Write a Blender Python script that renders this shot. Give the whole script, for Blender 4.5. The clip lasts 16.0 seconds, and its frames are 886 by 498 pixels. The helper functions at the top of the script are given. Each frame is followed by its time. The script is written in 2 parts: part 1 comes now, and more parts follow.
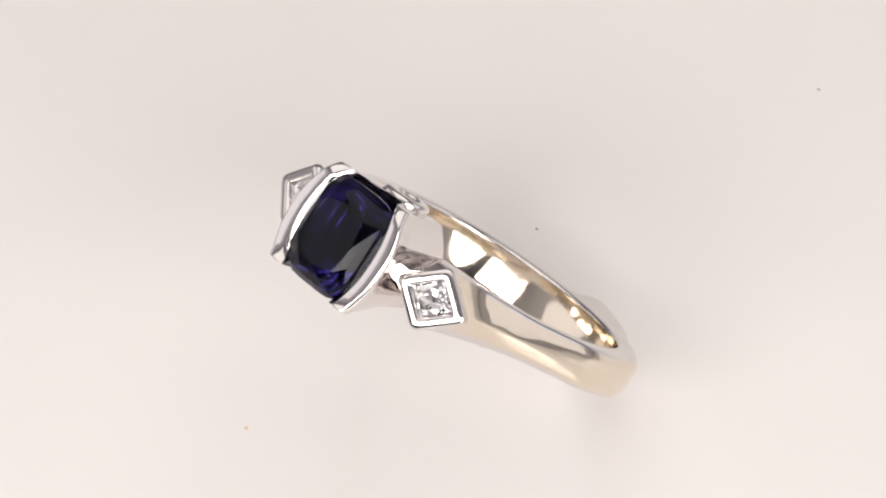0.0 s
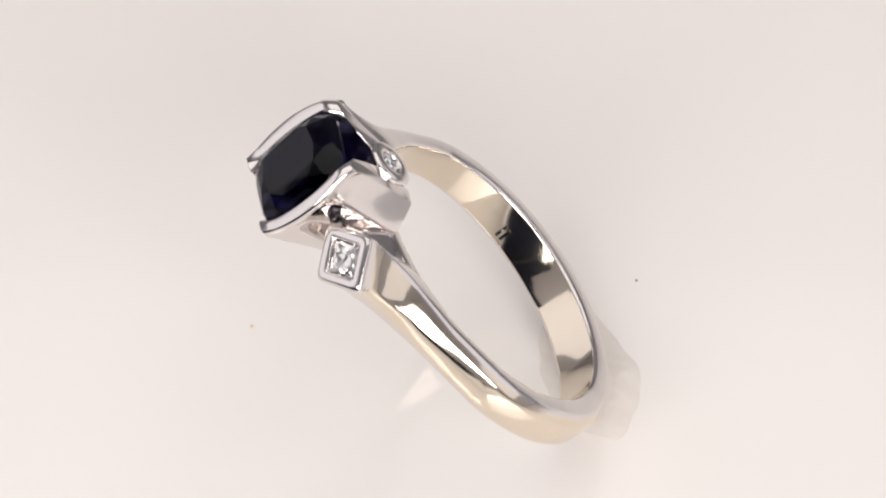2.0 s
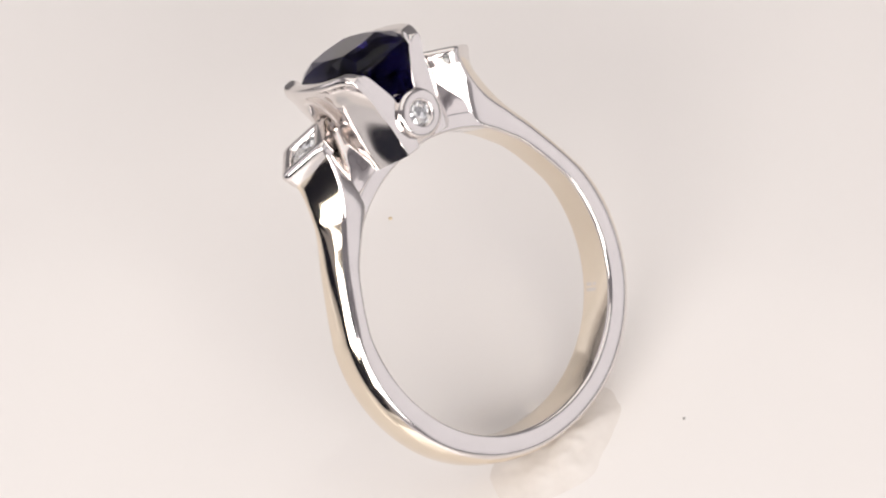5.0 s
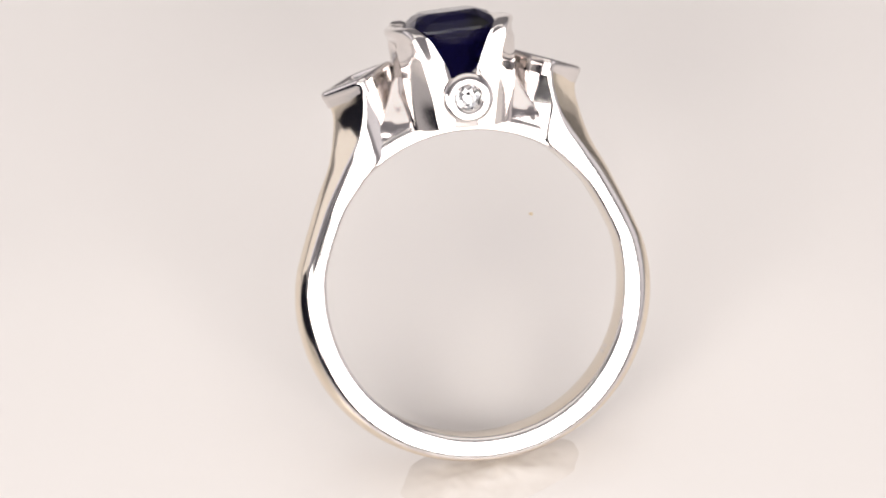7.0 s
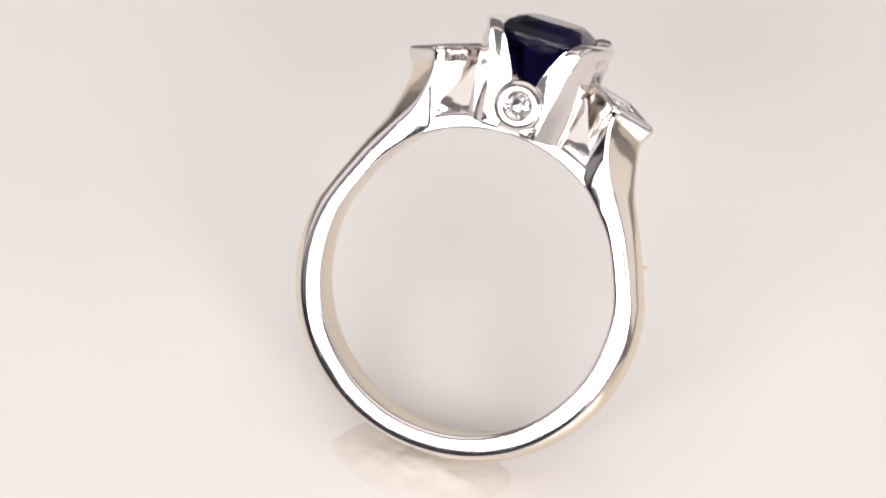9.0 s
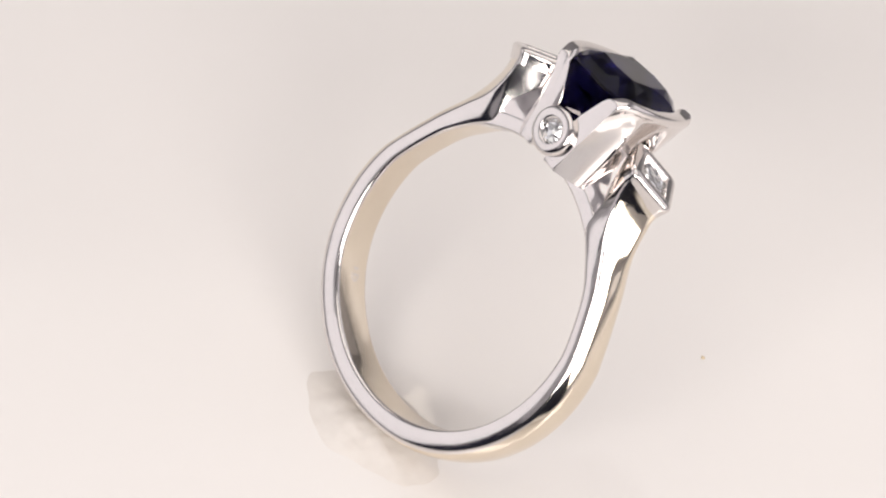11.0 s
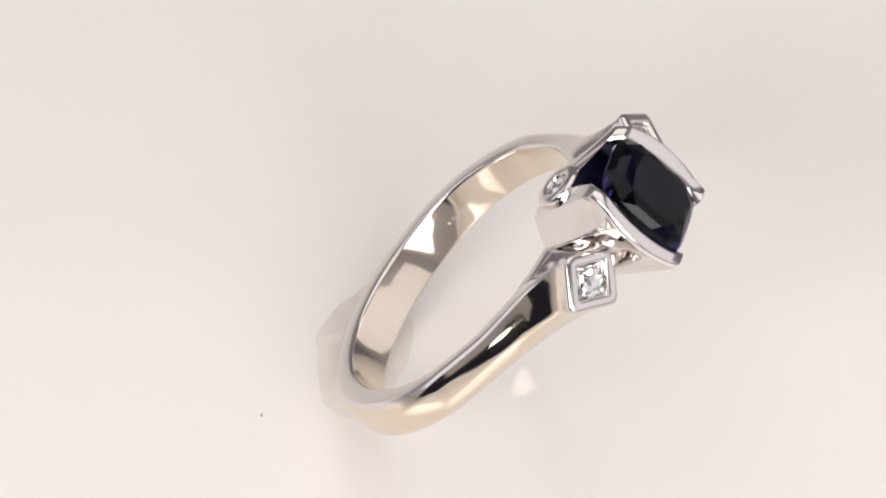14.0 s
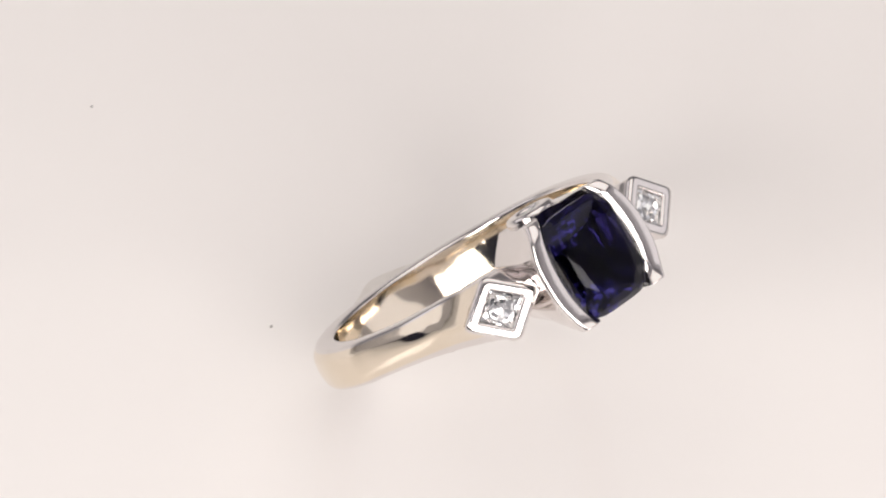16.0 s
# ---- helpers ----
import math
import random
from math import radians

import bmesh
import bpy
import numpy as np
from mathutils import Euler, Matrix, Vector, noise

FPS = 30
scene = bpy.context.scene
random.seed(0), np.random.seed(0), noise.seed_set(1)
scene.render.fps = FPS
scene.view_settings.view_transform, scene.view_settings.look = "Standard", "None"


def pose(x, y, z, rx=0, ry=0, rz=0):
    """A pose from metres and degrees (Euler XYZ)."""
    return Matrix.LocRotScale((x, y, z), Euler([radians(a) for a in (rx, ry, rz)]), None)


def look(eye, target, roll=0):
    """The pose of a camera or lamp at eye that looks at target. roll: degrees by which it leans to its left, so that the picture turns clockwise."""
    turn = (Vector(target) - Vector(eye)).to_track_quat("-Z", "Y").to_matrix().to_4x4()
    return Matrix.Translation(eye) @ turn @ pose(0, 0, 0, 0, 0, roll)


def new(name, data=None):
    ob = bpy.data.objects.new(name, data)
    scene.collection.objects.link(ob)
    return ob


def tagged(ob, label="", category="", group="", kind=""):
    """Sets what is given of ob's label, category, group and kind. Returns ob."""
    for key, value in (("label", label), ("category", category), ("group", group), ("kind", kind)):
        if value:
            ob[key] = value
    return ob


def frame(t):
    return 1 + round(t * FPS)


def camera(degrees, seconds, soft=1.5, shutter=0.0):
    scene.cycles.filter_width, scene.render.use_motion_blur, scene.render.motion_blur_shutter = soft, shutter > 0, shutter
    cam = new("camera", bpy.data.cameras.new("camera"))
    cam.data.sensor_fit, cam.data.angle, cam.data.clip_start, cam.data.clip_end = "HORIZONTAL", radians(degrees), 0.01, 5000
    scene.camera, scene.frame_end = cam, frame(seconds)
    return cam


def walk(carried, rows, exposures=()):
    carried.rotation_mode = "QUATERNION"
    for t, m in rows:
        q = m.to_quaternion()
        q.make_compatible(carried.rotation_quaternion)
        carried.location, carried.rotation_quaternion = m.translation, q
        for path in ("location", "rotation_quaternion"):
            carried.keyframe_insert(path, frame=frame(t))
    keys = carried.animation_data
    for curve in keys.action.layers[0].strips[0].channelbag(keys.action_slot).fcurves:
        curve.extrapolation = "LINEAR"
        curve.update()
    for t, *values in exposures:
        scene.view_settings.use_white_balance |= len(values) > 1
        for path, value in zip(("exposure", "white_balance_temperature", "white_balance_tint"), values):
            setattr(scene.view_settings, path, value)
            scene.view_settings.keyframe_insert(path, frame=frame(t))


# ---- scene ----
U = 3.0e-5            # modelling unit of the ring, in metres

# ---- camera ----
cam = camera(12.0, 16.0, soft=2.1)
EYE = Vector((0.0, -4792.6 * U, 5715.9 * U))
AIM = Vector((-0.0076865, 0.6659462, -0.7459601))
walk(cam, [(0.0, look(EYE, EYE + AIM, 0.673)), (16.0, look(EYE, EYE + AIM, 0.673))])

# turn of the display disc, seconds and degrees
TURN = [(0, 138.9), (0.5, 130.9), (1, 123.2), (1.5, 114.5), (2, 105.7), (2.5, 97.3), (3, 89.3), (3.5, 81.1),
        (4, 72.0), (4.2, 68.1), (4.7, 59.2), (5.25, 49.6), (5.8, 40.0), (6.3, 31.1), (6.5, 27.0), (7, 17.8), (7.5, 9.0), (8, 0),
        (8.5, -8.5), (9, -16.5), (9.5, -24.4), (9.7, -27.7), (10.2, -35.9), (10.75, -45.0), (11.3, -54.1), (11.8, -62.4), (12, -65.8), (12.5, -74.7),
        (13, -83.1), (13.5, -91.6), (14, -100.4), (14.5, -108.8), (15, -117.0), (15.5, -124.7), (16, -131.8)]

# ---- light ----
world = bpy.data.worlds.new("world")
world.use_nodes = True
world.node_tree.nodes["Background"].inputs[0].default_value = (1.0, 0.97, 0.94, 1)
world.node_tree.nodes["Background"].inputs[1].default_value = 0.12
scene.world = world


def softbox(name, eye, target, w, h, power, colour):
    data = bpy.data.lights.new(name, "AREA")
    data.shape, data.size, data.size_y, data.energy, data.color = "RECTANGLE", w, h, power, colour
    ob = new(name, data)
    ob.matrix_world = look(eye, target)
    return ob


softbox("softbox_front_left", (-0.158, -0.287, 0.222), (-0.024, 0, 0.01), 0.235, 0.11, 0.68, (1.0, 0.955, 0.93))
softbox("softbox_front_right", (0.124, -0.320, 0.185), (0.002, 0, 0.01), 0.26, 0.20, 0.98, (1.0, 0.955, 0.93))
softbox("softbox_top", (0.0, 0.12, 0.74), (0, 0.05, 0.0), 1.0, 1.0, 3.05, (1.0, 0.952, 0.895))
# Side fills: unseen lamps added to brighten the metal's sides and the disc.
softbox("fill_side_left", (-0.69, 0.25, 0.27), (0, 0.25, 0.24), 0.75, 0.36, 0.54, (1.0, 0.96, 0.97))
softbox("fill_side_right", (0.69, 0.05, 0.27), (0, 0.05, 0.24), 1.1, 0.36, 0.70, (1.0, 0.96, 0.97))
scene.view_settings.exposure = 0.0


# ---- materials ----
def material(name, base, rough, metal=0.0, **extra):
    m = bpy.data.materials.new(name)
    m.use_nodes = True
    b = m.node_tree.nodes["Principled BSDF"]
    b.inputs["Base Color"].default_value = (*base, 1)
    b.inputs["Roughness"].default_value = rough
    b.inputs["Metallic"].default_value = metal
    for key, value in extra.items():
        b.inputs[key.replace("_", " ")].default_value = value
    return m


def vary(m, scale, c0, c1, r0=None, r1=None, bump=0.0, bump_scale=None, dist=1e-5):
    """Noise at two scales on colour, roughness and relief, in object space."""
    t = m.node_tree
    b = t.nodes["Principled BSDF"]
    co = t.nodes.new("ShaderNodeTexCoord")
    n = t.nodes.new("ShaderNodeTexNoise")
    n.inputs["Scale"].default_value, n.inputs["Detail"].default_value = scale, 6
    t.links.new(co.outputs["Object"], n.inputs["Vector"])
    mix = t.nodes.new("ShaderNodeMix")
    mix.data_type = "RGBA"
    mix.inputs[6].default_value, mix.inputs[7].default_value = (*c0, 1), (*c1, 1)
    t.links.new(n.outputs["Fac"], mix.inputs[0])
    t.links.new(mix.outputs[2], b.inputs["Base Color"])
    if r0 is not None:
        mr = t.nodes.new("ShaderNodeMapRange")
        mr.inputs[1].default_value, mr.inputs[2].default_value = 0.3, 0.7
        mr.inputs[3].default_value, mr.inputs[4].default_value = r0, r1
        n2 = t.nodes.new("ShaderNodeTexNoise")
        n2.inputs["Scale"].default_value, n2.inputs["Detail"].default_value = scale * 5, 4
        t.links.new(co.outputs["Object"], n2.inputs["Vector"])
        t.links.new(n2.outputs["Fac"], mr.inputs[0])
        t.links.new(mr.outputs[0], b.inputs["Roughness"])
    if bump:
        n3 = t.nodes.new("ShaderNodeTexNoise")
        n3.inputs["Scale"].default_value, n3.inputs["Detail"].default_value = bump_scale, 0.5
        t.links.new(co.outputs["Object"], n3.inputs["Vector"])
        bp = t.nodes.new("ShaderNodeBump")
        bp.inputs["Strength"].default_value, bp.inputs["Distance"].default_value = bump, dist
        t.links.new(n3.outputs["Fac"], bp.inputs["Height"])
        t.links.new(bp.outputs["Normal"], b.inputs["Normal"])
    return m


GOLD = vary(material("white_gold", (0.79, 0.72, 0.61), 0.1, 1.0), 900, (0.84, 0.755, 0.635), (0.79, 0.70, 0.57), 0.06, 0.11, 0.8, 420, 8e-5)
RHODIUM = vary(material("rhodium_white_gold", (0.78, 0.76, 0.75), 0.08, 1.0), 900, (0.80, 0.762, 0.742), (0.75, 0.712, 0.692), 0.08, 0.13, 0.8, 300, 8e-5)
CAST = vary(material("cast_white_gold", (0.78, 0.75, 0.73), 0.12, 1.0), 900, (0.82, 0.775, 0.755), (0.75, 0.70, 0.68), 0.07, 0.16, 1.0, 950, 1.6e-4)
SAPPHIRE = material("sapphire", (0.0055, 0.0045, 0.036), 0.0, 0.0, Transmission_Weight=1.0, IOR=1.3, Specular_IOR_Level=0.03)
DIAMOND = material("diamond", (0.97, 0.98, 0.99), 0.0, 0.62, Transmission_Weight=0.7, IOR=2.4)


def facet_relief(m, scale, tilt):
    """Small flat facets: each cell of a cellular pattern leans its own way."""
    t = m.node_tree
    co = t.nodes.new("ShaderNodeTexCoord")
    v = t.nodes.new("ShaderNodeTexVoronoi")
    v.inputs["Scale"].default_value = scale
    t.links.new(co.outputs["Object"], v.inputs["Vector"])
    lean = t.nodes.new("ShaderNodeVectorMath")
    lean.operation = "MULTIPLY_ADD"
    lean.inputs[1].default_value, lean.inputs[2].default_value = (tilt,) * 3, (-tilt / 2,) * 3
    t.links.new(v.outputs["Color"], lean.inputs[0])
    geo = t.nodes.new("ShaderNodeNewGeometry")
    both = t.nodes.new("ShaderNodeVectorMath")
    both.operation = "ADD"
    t.links.new(geo.outputs["Normal"], both.inputs[0])
    t.links.new(lean.outputs[0], both.inputs[1])
    unit = t.nodes.new("ShaderNodeVectorMath")
    unit.operation = "NORMALIZE"
    t.links.new(both.outputs[0], unit.inputs[0])
    t.links.new(unit.outputs[0], t.nodes["Principled BSDF"].inputs["Normal"])
    return m


facet_relief(DIAMOND, 4000, 1.05)
GREY = vary(material("grey_table", (0.42, 0.41, 0.42), 0.6), 25, (0.45, 0.44, 0.44), (0.39, 0.38, 0.39))
GREY_BACK = vary(material("dark_grey_back", (0.23, 0.225, 0.23), 0.7), 25, (0.25, 0.245, 0.25), (0.21, 0.205, 0.21))
GREY_FABRIC = vary(material("grey_fabric", (0.36, 0.36, 0.38), 0.9), 30, (0.38, 0.37, 0.39), (0.33, 0.33, 0.35))
ACRYLIC = vary(material("white_acrylic", (0.8, 0.77, 0.75), 0.1, 0.0, IOR=1.42), 60, (0.805, 0.77, 0.748), (0.79, 0.758, 0.736), 0.05, 0.09)
TENT = vary(material("tent_fabric", (0.76, 0.75, 0.79), 0.9), 30, (0.78, 0.77, 0.81), (0.73, 0.72, 0.76))
# Navy black for added panels that only show as dark reflections in the metal.
DARK = vary(material("dark_reflection_panel", (0.015, 0.017, 0.04), 0.9), 20, (0.012, 0.014, 0.034), (0.02, 0.022, 0.048))
PUTTY = vary(material("white_putty", (0.78, 0.74, 0.70), 0.3, 0.0, IOR=1.4), 900, (0.79, 0.75, 0.715), (0.66, 0.61, 0.57), 0.08, 0.2, 0.4, 800, 5e-5)
SEAM = vary(material("seam_metal", (0.45, 0.42, 0.40), 0.35, 1.0), 3000, (0.48, 0.45, 0.42), (0.36, 0.33, 0.31))
DUST_BROWN = vary(material("brown_dust", (0.62, 0.5, 0.3), 0.8), 20000, (0.72, 0.60, 0.42), (0.66, 0.54, 0.36))
DUST_GREY = vary(material("grey_dust", (0.2, 0.19, 0.18), 0.8), 20000, (0.44, 0.42, 0.40), (0.34, 0.32, 0.31))


# ---- mesh helpers ----
def to_object(name, bm, mat, parent=None, smooth=None):
    bmesh.ops.recalc_face_normals(bm, faces=bm.faces[:])
    me = bpy.data.meshes.new(name)
    bm.to_mesh(me)
    bm.free()
    me.materials.append(mat)
    if smooth is not None:
        me.polygons.foreach_set("use_smooth", [True] * len(me.polygons))
        me.set_sharp_from_angle(angle=radians(smooth))
    ob = new(name, me)
    if parent is not None:
        ob.parent = parent
    return ob


def part(name, bm, mat, parent, label="", smooth=None):
    ob = to_object(name, bm, mat, parent, smooth)
    return tagged(ob, label) if label else ob


def loft(sections, ring=False, caps=True):
    """Skin over closed sections of equal length; ring: the last joins the first."""
    bm = bmesh.new()
    rows = [[bm.verts.new(Vector(p) * U) for p in s] for s in sections]
    n = len(rows[0])
    for i in range(len(rows) - (0 if ring else 1)):
        a, b = rows[i], rows[(i + 1) % len(rows)]
        for j in range(n):
            bm.faces.new((a[j], a[(j + 1) % n], b[(j + 1) % n], b[j]))
    if caps and not ring:
        bm.faces.new(rows[0])
        bm.faces.new(rows[-1])
    return bm


def hull(points):
    bm = bmesh.new()
    for p in points:
        bm.verts.new(Vector(p) * U)
    bmesh.ops.convex_hull(bm, input=bm.verts[:])
    loose = [v for v in bm.verts if not v.link_faces]
    bmesh.ops.delete(bm, geom=loose, context="VERTS")
    bmesh.ops.dissolve_limit(bm, angle_limit=radians(1.0), verts=bm.verts[:], edges=bm.edges[:])
    return bm


def curve(table, x):
    """Smooth value of a table (x, values...) at x."""
    for i in range(len(table) - 1):
        if table[i][0] <= x <= table[i + 1][0]:
            break
    a, b = table[i], table[i + 1]
    f = min(1, max(0, (x - a[0]) / (b[0] - a[0])))
    pre, nxt = table[max(0, i - 1)], table[min(len(table) - 1, i + 2)]
    out = []
    for k in range(1, len(a)):
        m0 = (b[k] - pre[k]) / max(1e-9, b[0] - pre[0]) * (b[0] - a[0])
        m1 = (nxt[k] - a[k]) / max(1e-9, nxt[0] - a[0]) * (b[0] - a[0])
        out.append((2 * f**3 - 3 * f**2 + 1) * a[k] + (f**3 - 2 * f**2 + f) * m0 + (3 * f**2 - 2 * f**3) * b[k] + (f**3 - f**2) * m1)
    return out


def rounded(corners, radius, steps=3):
    """A closed outline in the plane with rounded corners."""
    out = []
    n = len(corners)
    for i in range(n):
        p, a, b = (Vector(corners[k % n]) for k in (i, i - 1, i + 1))
        r = radius[i] if isinstance(radius, (list, tuple)) else radius
        da, db = (a - p), (b - p)
        r = min(r, da.length * 0.45, db.length * 0.45)
        s, e = p + da.normalized() * r, p + db.normalized() * r
        for k in range(steps + 1):
            f = k / steps
            out.append((1 - f)**2 * s + 2 * f * (1 - f) * p + f**2 * e)
    return out


# ---- setting ----
def disc_mesh(radius, z0, z1, n=128, bevel=0.0008):
    bm = bmesh.new()
    prof = [(radius - bevel, z1), (radius - bevel * 0.3, z1 - bevel * 0.3), (radius, z1 - bevel), (radius, z0)]
    rows = [[bm.verts.new((r * math.cos(2 * math.pi * i / n), r * math.sin(2 * math.pi * i / n), z)) for i in range(n)] for r, z in prof]
    for a, b in zip(rows, rows[1:]):
        for i in range(n):
            bm.faces.new((a[i], a[(i + 1) % n], b[(i + 1) % n], b[i]))
    bm.faces.new(rows[0])
    bm.faces.new(rows[-1])
    return bm


turntable = tagged(to_object("turntable", disc_mesh(0.075, -0.008, 0.0), ACRYLIC), "glossy white acrylic display turntable disc, slowly turning", "turntable")


def slab(name, lo, hi, mat):
    bm = bmesh.new()
    bmesh.ops.create_cube(bm, size=1.0)
    lo, hi = Vector(lo), Vector(hi)
    for v in bm.verts:
        v.co = Vector([lo[i] if v.co[i] < 0 else hi[i] for i in range(3)])
    return tagged(to_object(name, bm, mat), kind="structure")


tagged(slab("ground", (-0.7, -0.7, -0.03), (0.7, 0.1, -0.0085), GREY), "grey booth floor under the turntable", "floor")
# Back floor is split off and darkened, out of view, for the stone's reflections.
tagged(slab("ground_back", (-0.7, 0.1, -0.03), (0.7, 0.7, -0.0105), GREY_BACK), "unseen darker back floor, added to darken the sapphire's reflections", "floor")
tagged(slab("wall_left", (-0.72, -0.13, -0.03), (-0.70, 0.7, 0.8), TENT), "white fabric side of the photo booth", "wall")
# DARK slabs here and at the front: unseen, sized to darken the ring's reflections.
tagged(slab("wall_left_corner", (-0.72, -0.7, -0.03), (-0.705, -0.5, 0.47), DARK), "unseen dark corner panel, added for dark reflections in the metal", "wall")
tagged(slab("wall_left_corner_top", (-0.72, -0.7, 0.47), (-0.70, -0.5, 0.8), TENT), "white fabric side of the photo booth", "wall")
tagged(slab("wall_left_low", (-0.72, -0.5, -0.03), (-0.705, -0.13, 0.26), DARK), "unseen dark side panel, added for dark reflections in the metal", "wall")
tagged(slab("wall_left_top", (-0.72, -0.5, 0.26), (-0.70, -0.13, 0.8), TENT), "white fabric side of the photo booth", "wall")
tagged(slab("wall_right", (0.70, -0.7, -0.03), (0.72, 0.7, 0.8), TENT), "white fabric side of the photo booth", "wall")
tagged(slab("wall_back", (-0.7, 0.70, -0.03), (0.7, 0.72, 0.8), GREY_FABRIC), "grey fabric back of the photo booth", "wall")
tagged(slab("wall_front_right", (0.07, -0.72, -0.03), (0.7, -0.70, 0.8), TENT), "white fabric front flap of the photo booth", "wall")
tagged(slab("wall_front_left", (-0.7, -0.72, 0.48), (-0.12, -0.70, 0.8), TENT), "white fabric front flap of the photo booth", "wall")
tagged(slab("wall_front_low", (-0.7, -0.72, -0.03), (-0.12, -0.705, 0.48), DARK), "unseen dark front panel, added for dark reflections in the metal", "wall")
tagged(slab("wall_front", (-0.12, -0.72, -0.03), (0.07, -0.705, 0.8), DARK), "unseen dark front panel, added for dark reflections in the metal", "wall")
tagged(slab("ceiling", (-0.7, -0.7, 0.8), (0.7, 0.7, 0.82), TENT), "white fabric top of the photo booth", "ceiling")

# ---- the ring ----
RING = Matrix(((0.992, 0.1162, -0.0496, -4.5 * U), (-0.1146, 0.6619, -0.7407, -1.5 * U), (-0.0532, 0.7405, 0.67, 263.4 * U), (0, 0, 0, 1)))
RING = Matrix.Translation(RING.translation) @ RING.to_quaternion().to_matrix().to_4x4() @ Matrix.Rotation(radians(1.15), 4, "Z")

# degrees from the bottom: inner radius, side radius, ridge radius, half width
BAND = [(0, 262, 299, 306, 43, -2), (45, 262, 299, 314, 41, 0), (85, 259, 292, 312, 37, 2), (105, 260, 288, 305, 36, 2.5)]
# along a shoulder: ridge x, y, side x, y, inner x, y, half width of the sides and of the inner face, shift
SHOULDER = [(-1, 310.5, -27.2, 291, -25.6, 259, -23, 37, 37, 2), (0, 299.5, 58.2, 283.3, 55.1, 255.0, 49.6, 36, 36, 3), (1, 260, 164, 243, 153, 217, 142, 36, 36, 3),
            (2, 230, 231, 210, 212, 177, 195, 41, 40, 2), (3, 216, 288, 176, 268, 136, 238, 49, 41, 0),
            (4, 213, 319, 160, 322, 108, 301, 55, 24, 0), (5, 221, 341, 158, 364, 91, 390, 59, 5, 0)]


def shank():
    def section(inner, sides, ridge, w, wi, dz, kr, kz, full):
        """Closed outline: inner face, flat sides, chamfers that meet in the outer ridge."""
        (ix, iy), (sx, sy), (ox, oy) = inner, sides, ridge
        cx, cy, cw = sx + (ox - sx) * kr, sy + (oy - sy) * kr, w * (1 - kz)
        k = full * 0.62
        fx, fy = sx + (ox - sx) * k, sy + (oy - sy) * k
        gx, gy = fx + (ox - fx) * kr, fy + (oy - fy) * kr
        wm = (w + wi) / 2 + 1.5
        pts = [(ix, iy, dz - wi), ((ix + fx) / 2, (iy + fy) / 2, dz - wm - 2 * full), (fx, fy, dz - w - 4 * full), (gx, gy, dz - cw - 3 * full), (ox, oy, dz),
               (cx, cy, dz + cw), (sx, sy, dz + w), ((ix + sx) / 2, (iy + sy) / 2, dz + wm), (ix, iy, dz + wi)]
        return [tuple(p) for p in rounded(pts, [6, 30, 8, 8, 11, 6, 6, 30, 6], 4)]

    def shoulder(p, side):
        ox, oy, sx, sy, ix, iy, w, wi, dz = curve(SHOULDER, p)
        grow = 9 * (p / 5) ** 2 if side < 0 and p > 0 else 0
        ox, sx, ix = (side * (x + grow) for x in (ox, sx, ix))
        f = min(1, p / 2.5)
        return section((ix, iy), (sx, sy), (ox, oy), w, wi, dz + (5 * (1 - f) if side < 0 else 0), 0.78 - 0.28 * f, 0.36 + 0.14 * f, 0.45 * (1 - f))

    sections = [shoulder(5 - i * 0.125, -1) for i in range(40)]
    n = 130
    for i in range(n + 1):
        a = -101 + 202 * i / n
        ri, rs, rr, w, dz = curve(BAND, abs(a))
        s, c = math.sin(radians(a)), -math.cos(radians(a))
        twist = 5 * min(1, max(0, (-a - 35) / 30))
        full = 0.45 + 0.45 * max(0, math.cos(radians(min(90, abs(a) * 1.5))))
        sections.append(section((ri * s, ri * c), (rs * s, rs * c), (rr * s, rr * c), w, w, dz + twist, 0.78, 0.36, full))
    sections += [shoulder((i + 1) * 0.125, 1) for i in range(40)]
    bm = loft(sections)
    for i, f in enumerate(bm.faces):
        f.material_index = 1 if (i % 45 in range(1, 15) or i % 45 in range(30, 44)) else 0
    return bm


def gallery_rail():
    """The curved plate that closes the band under the stones."""
    sections = []
    for i in range(41):
        a = radians(136 + 88 * i / 40)
        s, c = math.sin(a), -math.cos(a)
        sections.append([tuple(p) for p in rounded([(r * s, r * c, z) for r, z in ((267, -42), (296, -42), (296, 41.5), (267, 41.5))], 4, 3)])
    return loft(sections)


TOWER_TILT = radians(20)
TOWER_AT = Vector((161, 376, 0))


def tower_point(side, t, z, d):
    """A point t along the tower's slope (outward), z across, d below its top."""
    n = Vector((math.sin(TOWER_TILT), math.cos(TOWER_TILT), 0))
    g = Vector((math.cos(TOWER_TILT), -math.sin(TOWER_TILT), 0))
    p = TOWER_AT + g * t - n * d
    return Vector((side * p.x - (9 if side < 0 else 0), p.y, z))


def tower(side):
    rows = []
    for d, f, rad in ((30, 0.955, 14), (24, 0.965, 14), (18, 0.975, 15), (14, 0.985, 15), (10, 1.0, 15), (7, 0.996, 15), (4.2, 0.98, 15), (2.2, 0.95, 14), (0.9, 0.905, 13), (0.3, 0.85, 12), (0, 0.78, 10), (0.1, 0.68, 6),
                      (0.5, 0.63, 5), (1.8, 0.60, 4), (4.5, 0.575, 4), (9, 0.55, 3), (44, 0.28, 2)):
        o = rounded([(73 * f, 0), (0, 64 * f), (-73 * f, 0), (0, -64 * f)], rad, 5)
        rows.append([tower_point(side, p.x, p.y, d) for p in o])
    return loft(rows)


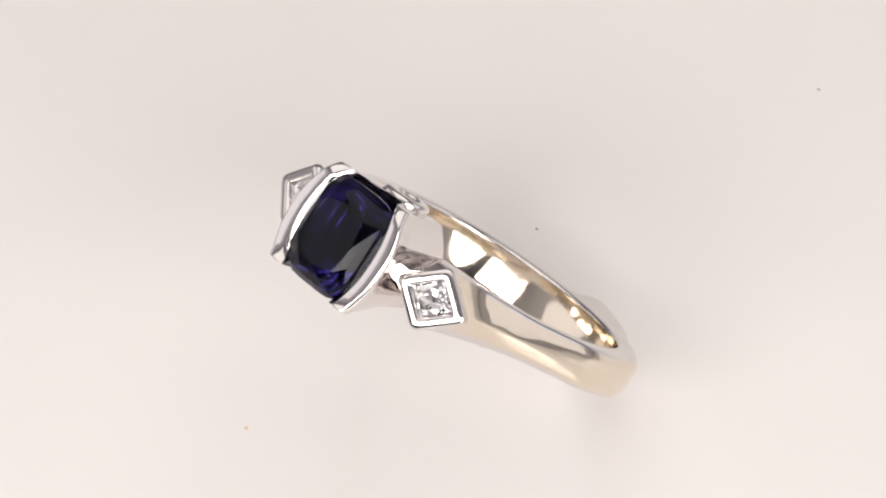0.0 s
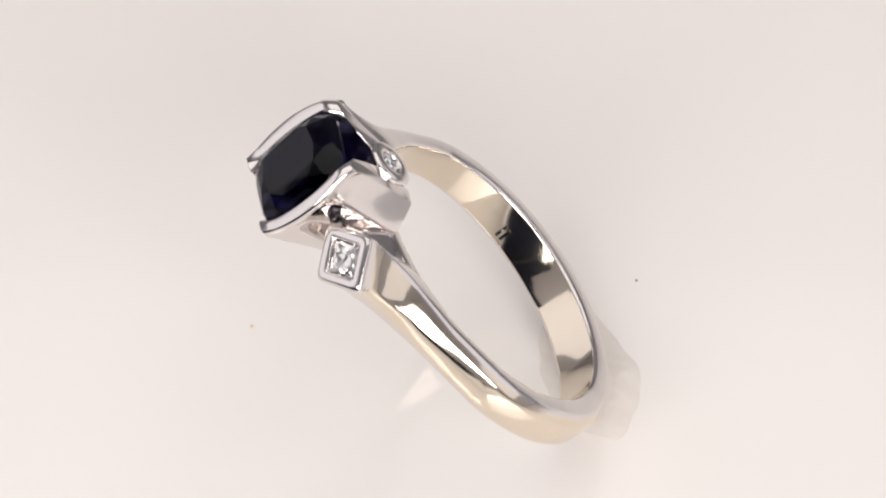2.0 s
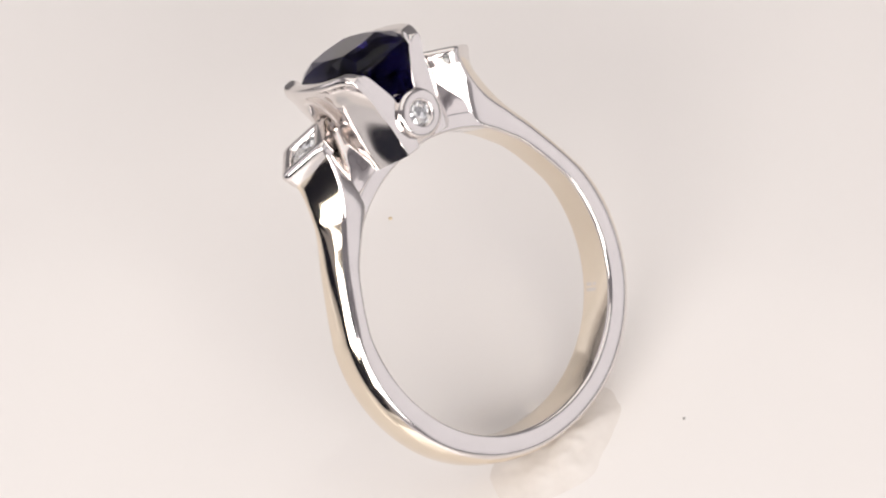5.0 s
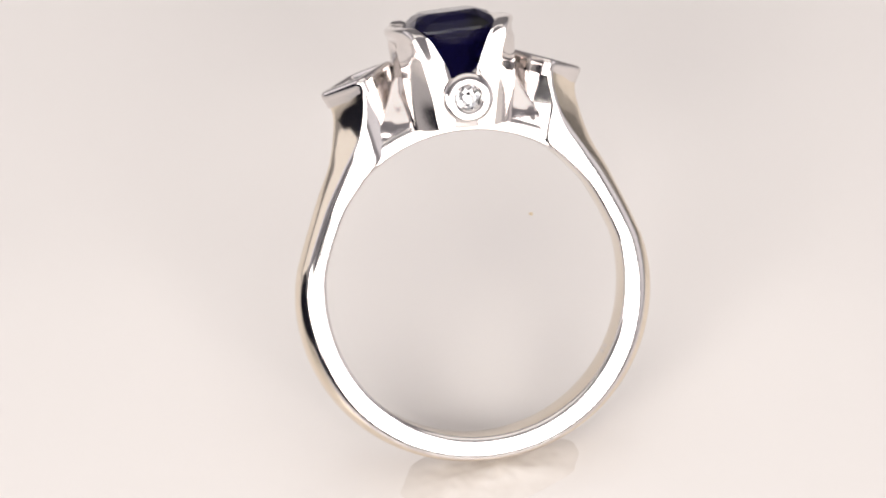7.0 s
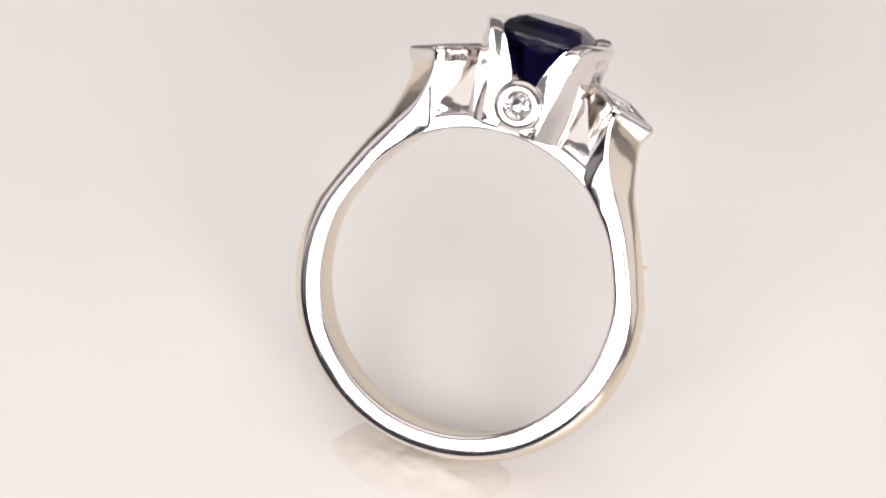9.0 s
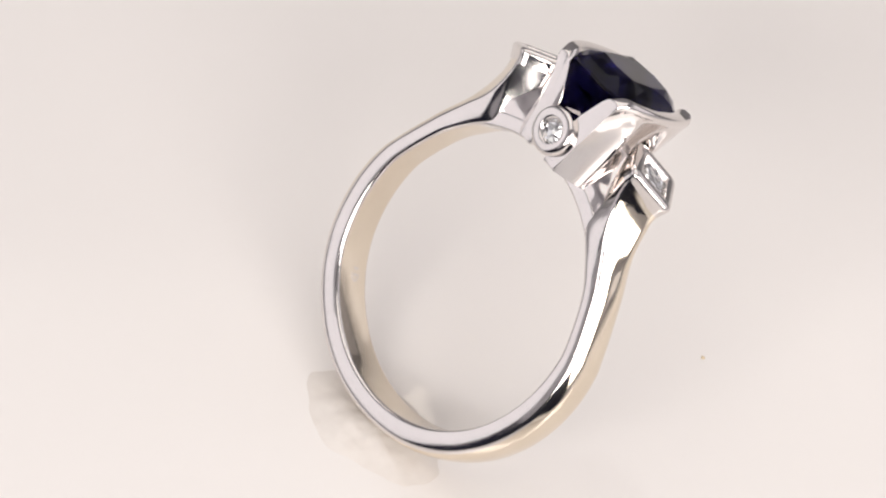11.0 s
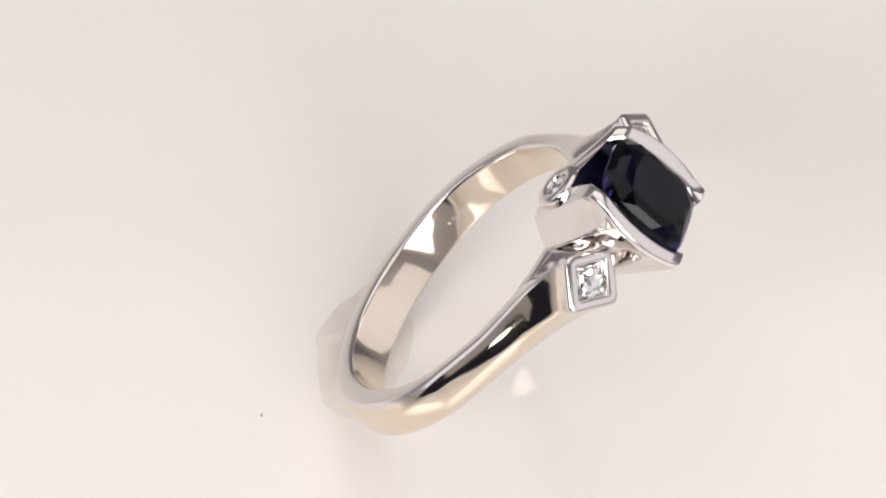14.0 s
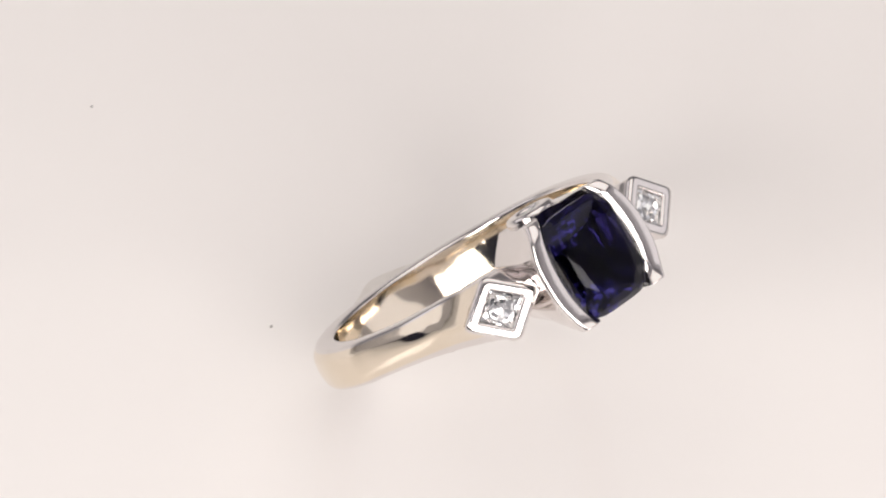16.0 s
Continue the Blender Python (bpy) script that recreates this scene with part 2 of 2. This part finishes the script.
def princess(side):
    pts = []
    for d, f in ((2.8, 0.32), (5.5, 0.50), (7.5, 0.585), (9, 0.58), (21, 0.30)):
        for x, z in ((1, 0), (0, 1), (-1, 0), (0, -1)):
            pts.append(tower_point(side, 68 * f * x, 60 * f * z, d))
    for d, f in ((2.8, 0.21), (5.0, 0.264), (17, 0.22), (27, 0.11)):
        for x, z in ((1, 1), (-1, 1), (-1, -1), (1, -1)):
            pts.append(tower_point(side, 68 * f * x, 60 * f * z, d))
    for x, z in ((1, 0.45), (0.45, 1), (-0.45, 1), (-1, 0.45), (-1, -0.45), (-0.45, -1), (0.45, -1), (1, -0.45)):
        pts.append(tower_point(side, 68 * 0.33 * x, 60 * 0.33 * z, 4.2))
        pts.append(tower_point(side, 68 * 0.27 * x, 60 * 0.27 * z, 16))
    pts.append(tower_point(side, 0, 0, 36))
    return hull(pts)


def shoulder_block(side):
    """The web of metal between a square bezel and the bezel wall."""
    rows = []
    for y, x0, x1, z in ((262, 50, 152, 41), (285, 52, 146, 41), (305, 54, 134, 36), (335, 58, 118, 27), (356, 62, 108, 20), (366, 66, 102, 14)):
        o = rounded([(x0, -z), (x1, -z), (x1, z), (x0, z)], 12, 4)
        rows.append([(side * p.x - (6 if side < 0 else 0), y + 0.12 * (x1 - p.x), p.y) for p in o])
    return loft(rows)


# height: inner x and outer x at the ends, inner x and outer x in the middle, outer x of the side panels, reach of the open and of the far end
WALL = [(276, 20, 48, 28, 70, 86, 90, 60), (330, 18, 55, 30, 72, 94, 92, 70), (371, 22, 64, 37, 76, 99, 94, 80),
        (400, 35, 69, 51, 86, 101, 96, 84), (425, 46, 77, 63, 100, 103, 98, 91), (437, 51, 82, 69, 111, 105, 99, 94), (447, 54, 85, 73, 116, 105, 99, 95)]


def bezel_wall(side):
    sections = []
    n = 60
    ys = (276, 290, 310, 335, 360, 380, 400, 412, 422, 430, 434, 438, 441, 443.5, 445.5, 446.6, 447)
    for i in range(n + 1):
        v = -1 + 2 * i / n
        e = v * v if v > 0 else abs(v) ** 2.3
        cut = 1 - 0.075 * max(0, abs(v) - 0.72) ** 2 / 0.28 ** 2
        inner, outer = [], []
        for y in ys:
            ie, oe, im, om, op, near, far = curve(WALL, y)
            z = v * (near if v > 0 else far)
            if v < 0:
                oe = max(oe, 71 + 19 * min(1, max(0, (y - 330) / 100)))
            flare = 2 * e if v < 0 else 0
            lip = {434: 0.8, 438: 2.2, 441: 4.0, 443.5: 6.5, 445.5: 9.5, 446.6: 12.5, 447: 15.0}.get(y, 0)
            yy = 276 + (y - 276) * (cut if v > 0 else 1 + (1 - cut) * 0.5)
            low = min(1, max(0, (437 - y) / 22))
            w = abs(v)
            if w > 0.5:
                panel = op + (oe - op) * ((w - 0.5) / 0.5) ** 1.25
            else:
                f = min(1, max(0, (w - 0.22) / 0.28))
                panel = om + (op - om) * f * f * (3 - 2 * f)
            arc = om + (oe - om) * e
            inner.append((side * (im + (ie - im) * e + lip * 0.85 + flare), yy, z))
            outer.append((side * (arc + (panel - arc) * low - lip * 0.8 + flare), yy, z))
        sections.append(inner + outer[::-1])
    bm = loft(sections)
    caps = [f for f in bm.faces if len(f.verts) > 4]
    edges = list({ed for f in caps for ed in f.edges})
    bmesh.ops.bevel(bm, geom=edges, offset=8 * U, segments=4, profile=0.5, affect="EDGES", clamp_overlap=True)
    return bm


def lean(bm):
    """The setting of the sapphire leans a little and stands slightly proud."""
    m = Matrix.Translation(Vector((0, 7, 0)) * U) @ Matrix.Translation(Vector((0, 440, 0)) * U) @ Matrix.Rotation(radians(1.7), 4, "Z") @ Matrix.Translation(Vector((0, -440, 0)) * U)
    for v in bm.verts:
        v.co = v.co.lerp(m @ v.co, min(1, max(0, (v.co.y / U - 290) / 80)))
    return bm


def cushion(f, n, turn=0.0, hx=76, hz=93, power=4.4):
    out = []
    for i in range(n):
        a = 2 * math.pi * (i + turn) / n
        c, s = math.cos(a), math.sin(a)
        r = (abs(c) ** power + abs(s) ** power) ** (-1 / power)
        out.append((hx * f * r * c, hz * f * r * s))
    return out


def sapphire():
    pts = []
    for y, f, n, turn in ((438, 1.0, 32, 0.5), (433, 1.0, 32, 0.5), (451, 0.90, 16, 0.5), (461, 0.76, 8, 0.5), (466, 0.62, 8, 0.0),
                          (408, 0.80, 16, 0.5), (380, 0.60, 8, 0.0), (350, 0.34, 8, 0.5)):
        pts += [(x, y, z - 2) for x, z in cushion(f, n, turn)]
    return hull(pts)


def gallery():
    rows = []
    for y, hx, hz in ((272, 70, 46), (290, 66, 60), (318, 56, 66), (336, 40, 60)):
        o = rounded([(hx, -hz), (hx, hz), (-hx, hz), (-hx, -hz)], 14, 3)
        rows.append([(p.x, y, p.y) for p in o])
    return loft(rows)


def round_bezel():
    rows = []
    for z, r in ((20, 34), (70, 39), (88, 43), (94, 43.8), (98.5, 43.3), (101.6, 41.6), (103.4, 39), (104.2, 35.5), (104.5, 30), (104.4, 25.2), (103.6, 22.8), (101.5, 21.5), (95, 20.8), (70, 11)):
        rows.append([(6 + r * math.cos(2 * math.pi * k / 40), 327 + r * math.sin(2 * math.pi * k / 40), z) for k in range(40)])
    return loft(rows)


def brilliant():
    pts = []
    for z, r, n, turn in ((102.8, 11.5, 8, 0), (101, 16.5, 8, 0.5), (98.5, 21.3, 16, 0), (97, 21.3, 16, 0), (88, 11, 8, 0.5), (76, 0.5, 4, 0)):
        pts += [(6 + r * math.cos(2 * math.pi * (k + turn) / n), 327 + r * math.sin(2 * math.pi * (k + turn) / n), z) for k in range(n)]
    return hull(pts)


ring = tagged(new("ring"), "polished white gold ring with dark blue sapphire and diamonds, held tilted", "ring")
ring.matrix_basis = RING
shank_part = part("shank", shank(), GOLD, ring, "warm polished white gold band with paler sides", 40)
shank_part.data.materials.append(RHODIUM)
part("gallery", gallery(), RHODIUM, ring, "", 40)
part("gallery_rail", gallery_rail(), RHODIUM, ring, "", 40)
for side in (-1, 1):
    tw = part("square_bezel", tower(side), RHODIUM, ring, "square rhodium white bezel tower set on its corner", 35)
    part("square_diamond", princess(side), DIAMOND, tw, "square princess cut diamond")
    part("shoulder_block", shoulder_block(side), CAST, ring, "", 45)
    part("bezel_wall", lean(bezel_wall(side)), RHODIUM, ring, "curved half bezel wall beside the sapphire", 40)
part("sapphire", lean(sapphire()), SAPPHIRE, ring, "dark blue faceted cushion cut sapphire")
rb = part("round_bezel", round_bezel(), RHODIUM, ring, "round bezel cup under the sapphire", 40)
part("round_diamond", brilliant(), DIAMOND, rb, "small round brilliant cut diamond")


def hallmark_bar(a0, z0, length, width):
    """A stamped bar on the inside of the band."""
    rows = []
    for k in range(2):
        z = z0 + k * length
        rows.append([((262.6 - h) * math.sin(radians(a0 + d)), -(262.6 - h) * math.cos(radians(a0 + d)), z) for d, h in ((0, 0), (width, 0), (width, 1.6), (0, 1.6))])
    return loft(rows)


for k, (a0, z0, length) in enumerate(((56, -26, 26), (58.2, -26, 14), (58.2, -8, 10), (60.6, -24, 22), (63, -26, 26), (65.4, -26, 12), (65.4, -10, 12))):
    part("hallmark", hallmark_bar(a0, z0, length, 1.2), RHODIUM, ring)


def mark_ring(a0, z0):
    """A stamped oval outline on the inside of the band."""
    rows = []
    for k in range(20):
        t = 2 * math.pi * k / 20
        row = []
        for grow, h in ((1.0, -1), (1.0, 1.0), (0.8, 1.0), (0.8, -1)):
            a, z = a0 + 4.2 * grow * math.cos(t), z0 + 12 * grow * math.sin(t)
            row.append(((262.6 - h) * math.sin(radians(a)), -(262.6 - h) * math.cos(radians(a)), z))
        rows.append(row)
    return loft(rows, ring=True)


part("hallmark", mark_ring(-53, -4), RHODIUM, ring, "oval stamped mark inside the band")
part("hallmark", hallmark_bar(-54.5, -10, 12, 1.0), RHODIUM, ring)
part("hallmark", hallmark_bar(-52, -10, 12, 1.0), RHODIUM, ring)


def seam(a0, z):
    """A hairline solder seam across the flat front of the band."""
    rows = []
    for radius in (268, 278, 288):
        rows.append([(radius * math.sin(radians(a)), -radius * math.cos(radians(a)), z + h) for a, h in ((a0, -1), (a0 + 0.16, -1), (a0 + 0.16, 0.4), (a0, 0.5))])
    return loft(rows)


part("solder_seam", seam(27, 40.7), SEAM, ring, "dark hairline solder seam")
part("solder_seam", seam(76, 39.2), SEAM, ring, "dark hairline solder seam")


# ---- putty and dust ----
def putty_mesh():
    """A low, pressed lump that thins out towards an uneven edge."""
    bm = bmesh.new()
    n, rows = 120, []
    for j in range(1, 29):
        f = j / 28
        row = []
        for i in range(n):
            a = 2 * math.pi * i / n
            c, s = math.cos(a), math.sin(a)
            k = 1 + 0.20 * noise.noise(Vector((c, s, 0)) * 1.6 + Vector((3, 1, 7))) + 0.05 * noise.noise(Vector((c, s, 2)) * 4)
            x, y = -26 + 162 * f * k * c, -206 + 84 * f * k * s
            lump = 0.75 + 0.45 * noise.noise(Vector((x, y, 5)) * 0.02) + 0.16 * noise.noise(Vector((x, y, 9)) * 0.06)
            h = 2.0 * (1 - f ** 3) + 19 * (1 - f) ** 1.1 * lump
            row.append(bm.verts.new(Vector((x, y, h - 0.7)) * U))
        rows.append(row)
    for p, q in zip(rows, rows[1:]):
        for i in range(n):
            bm.faces.new((p[i], p[(i + 1) % n], q[(i + 1) % n], q[i]))
    bm.faces.new(rows[0])
    bm.faces.new(rows[-1])
    return bm


putty = tagged(to_object("putty", putty_mesh(), PUTTY, None, 180), "lump of whitish translucent mounting putty under the ring", "putty")


def speck(x, y, r, mat, label):
    bm = bmesh.new()
    bmesh.ops.create_icosphere(bm, subdivisions=2, radius=1.0)
    for v in bm.verts:
        k = 1 + 0.5 * noise.noise(v.co * 2 + Vector((x, y, 0)))
        v.co = Vector((v.co.x * r * k, v.co.y * r * 0.7 * k, max(0.02, (v.co.z + 0.5) * r * 0.5))) * U
    ob = tagged(to_object("dust_speck", bm, mat, None, 60), label, "dust", "dust specks on the disc")
    ob.location = (x * U, y * U, 0)
    return ob


specks = [speck(218, 350, 4.4, DUST_BROWN, "tiny brown dust speck on the white disc"),
          speck(155, -347, 3.4, DUST_GREY, "tiny grey dust speck on the white disc"),
          speck(-2, -972, 3.4, DUST_GREY, "tiny grey dust speck on the white disc")]


def motions():
    bases = [(turntable, Matrix()), (ring, RING), (putty, Matrix())] + [(s, Matrix.Translation(s.location)) for s in specks]
    for thing, base in bases:
        walk(thing, [(t, pose(0, 0, 0, 0, 0, a) @ base) for t, a in TURN])


motions()
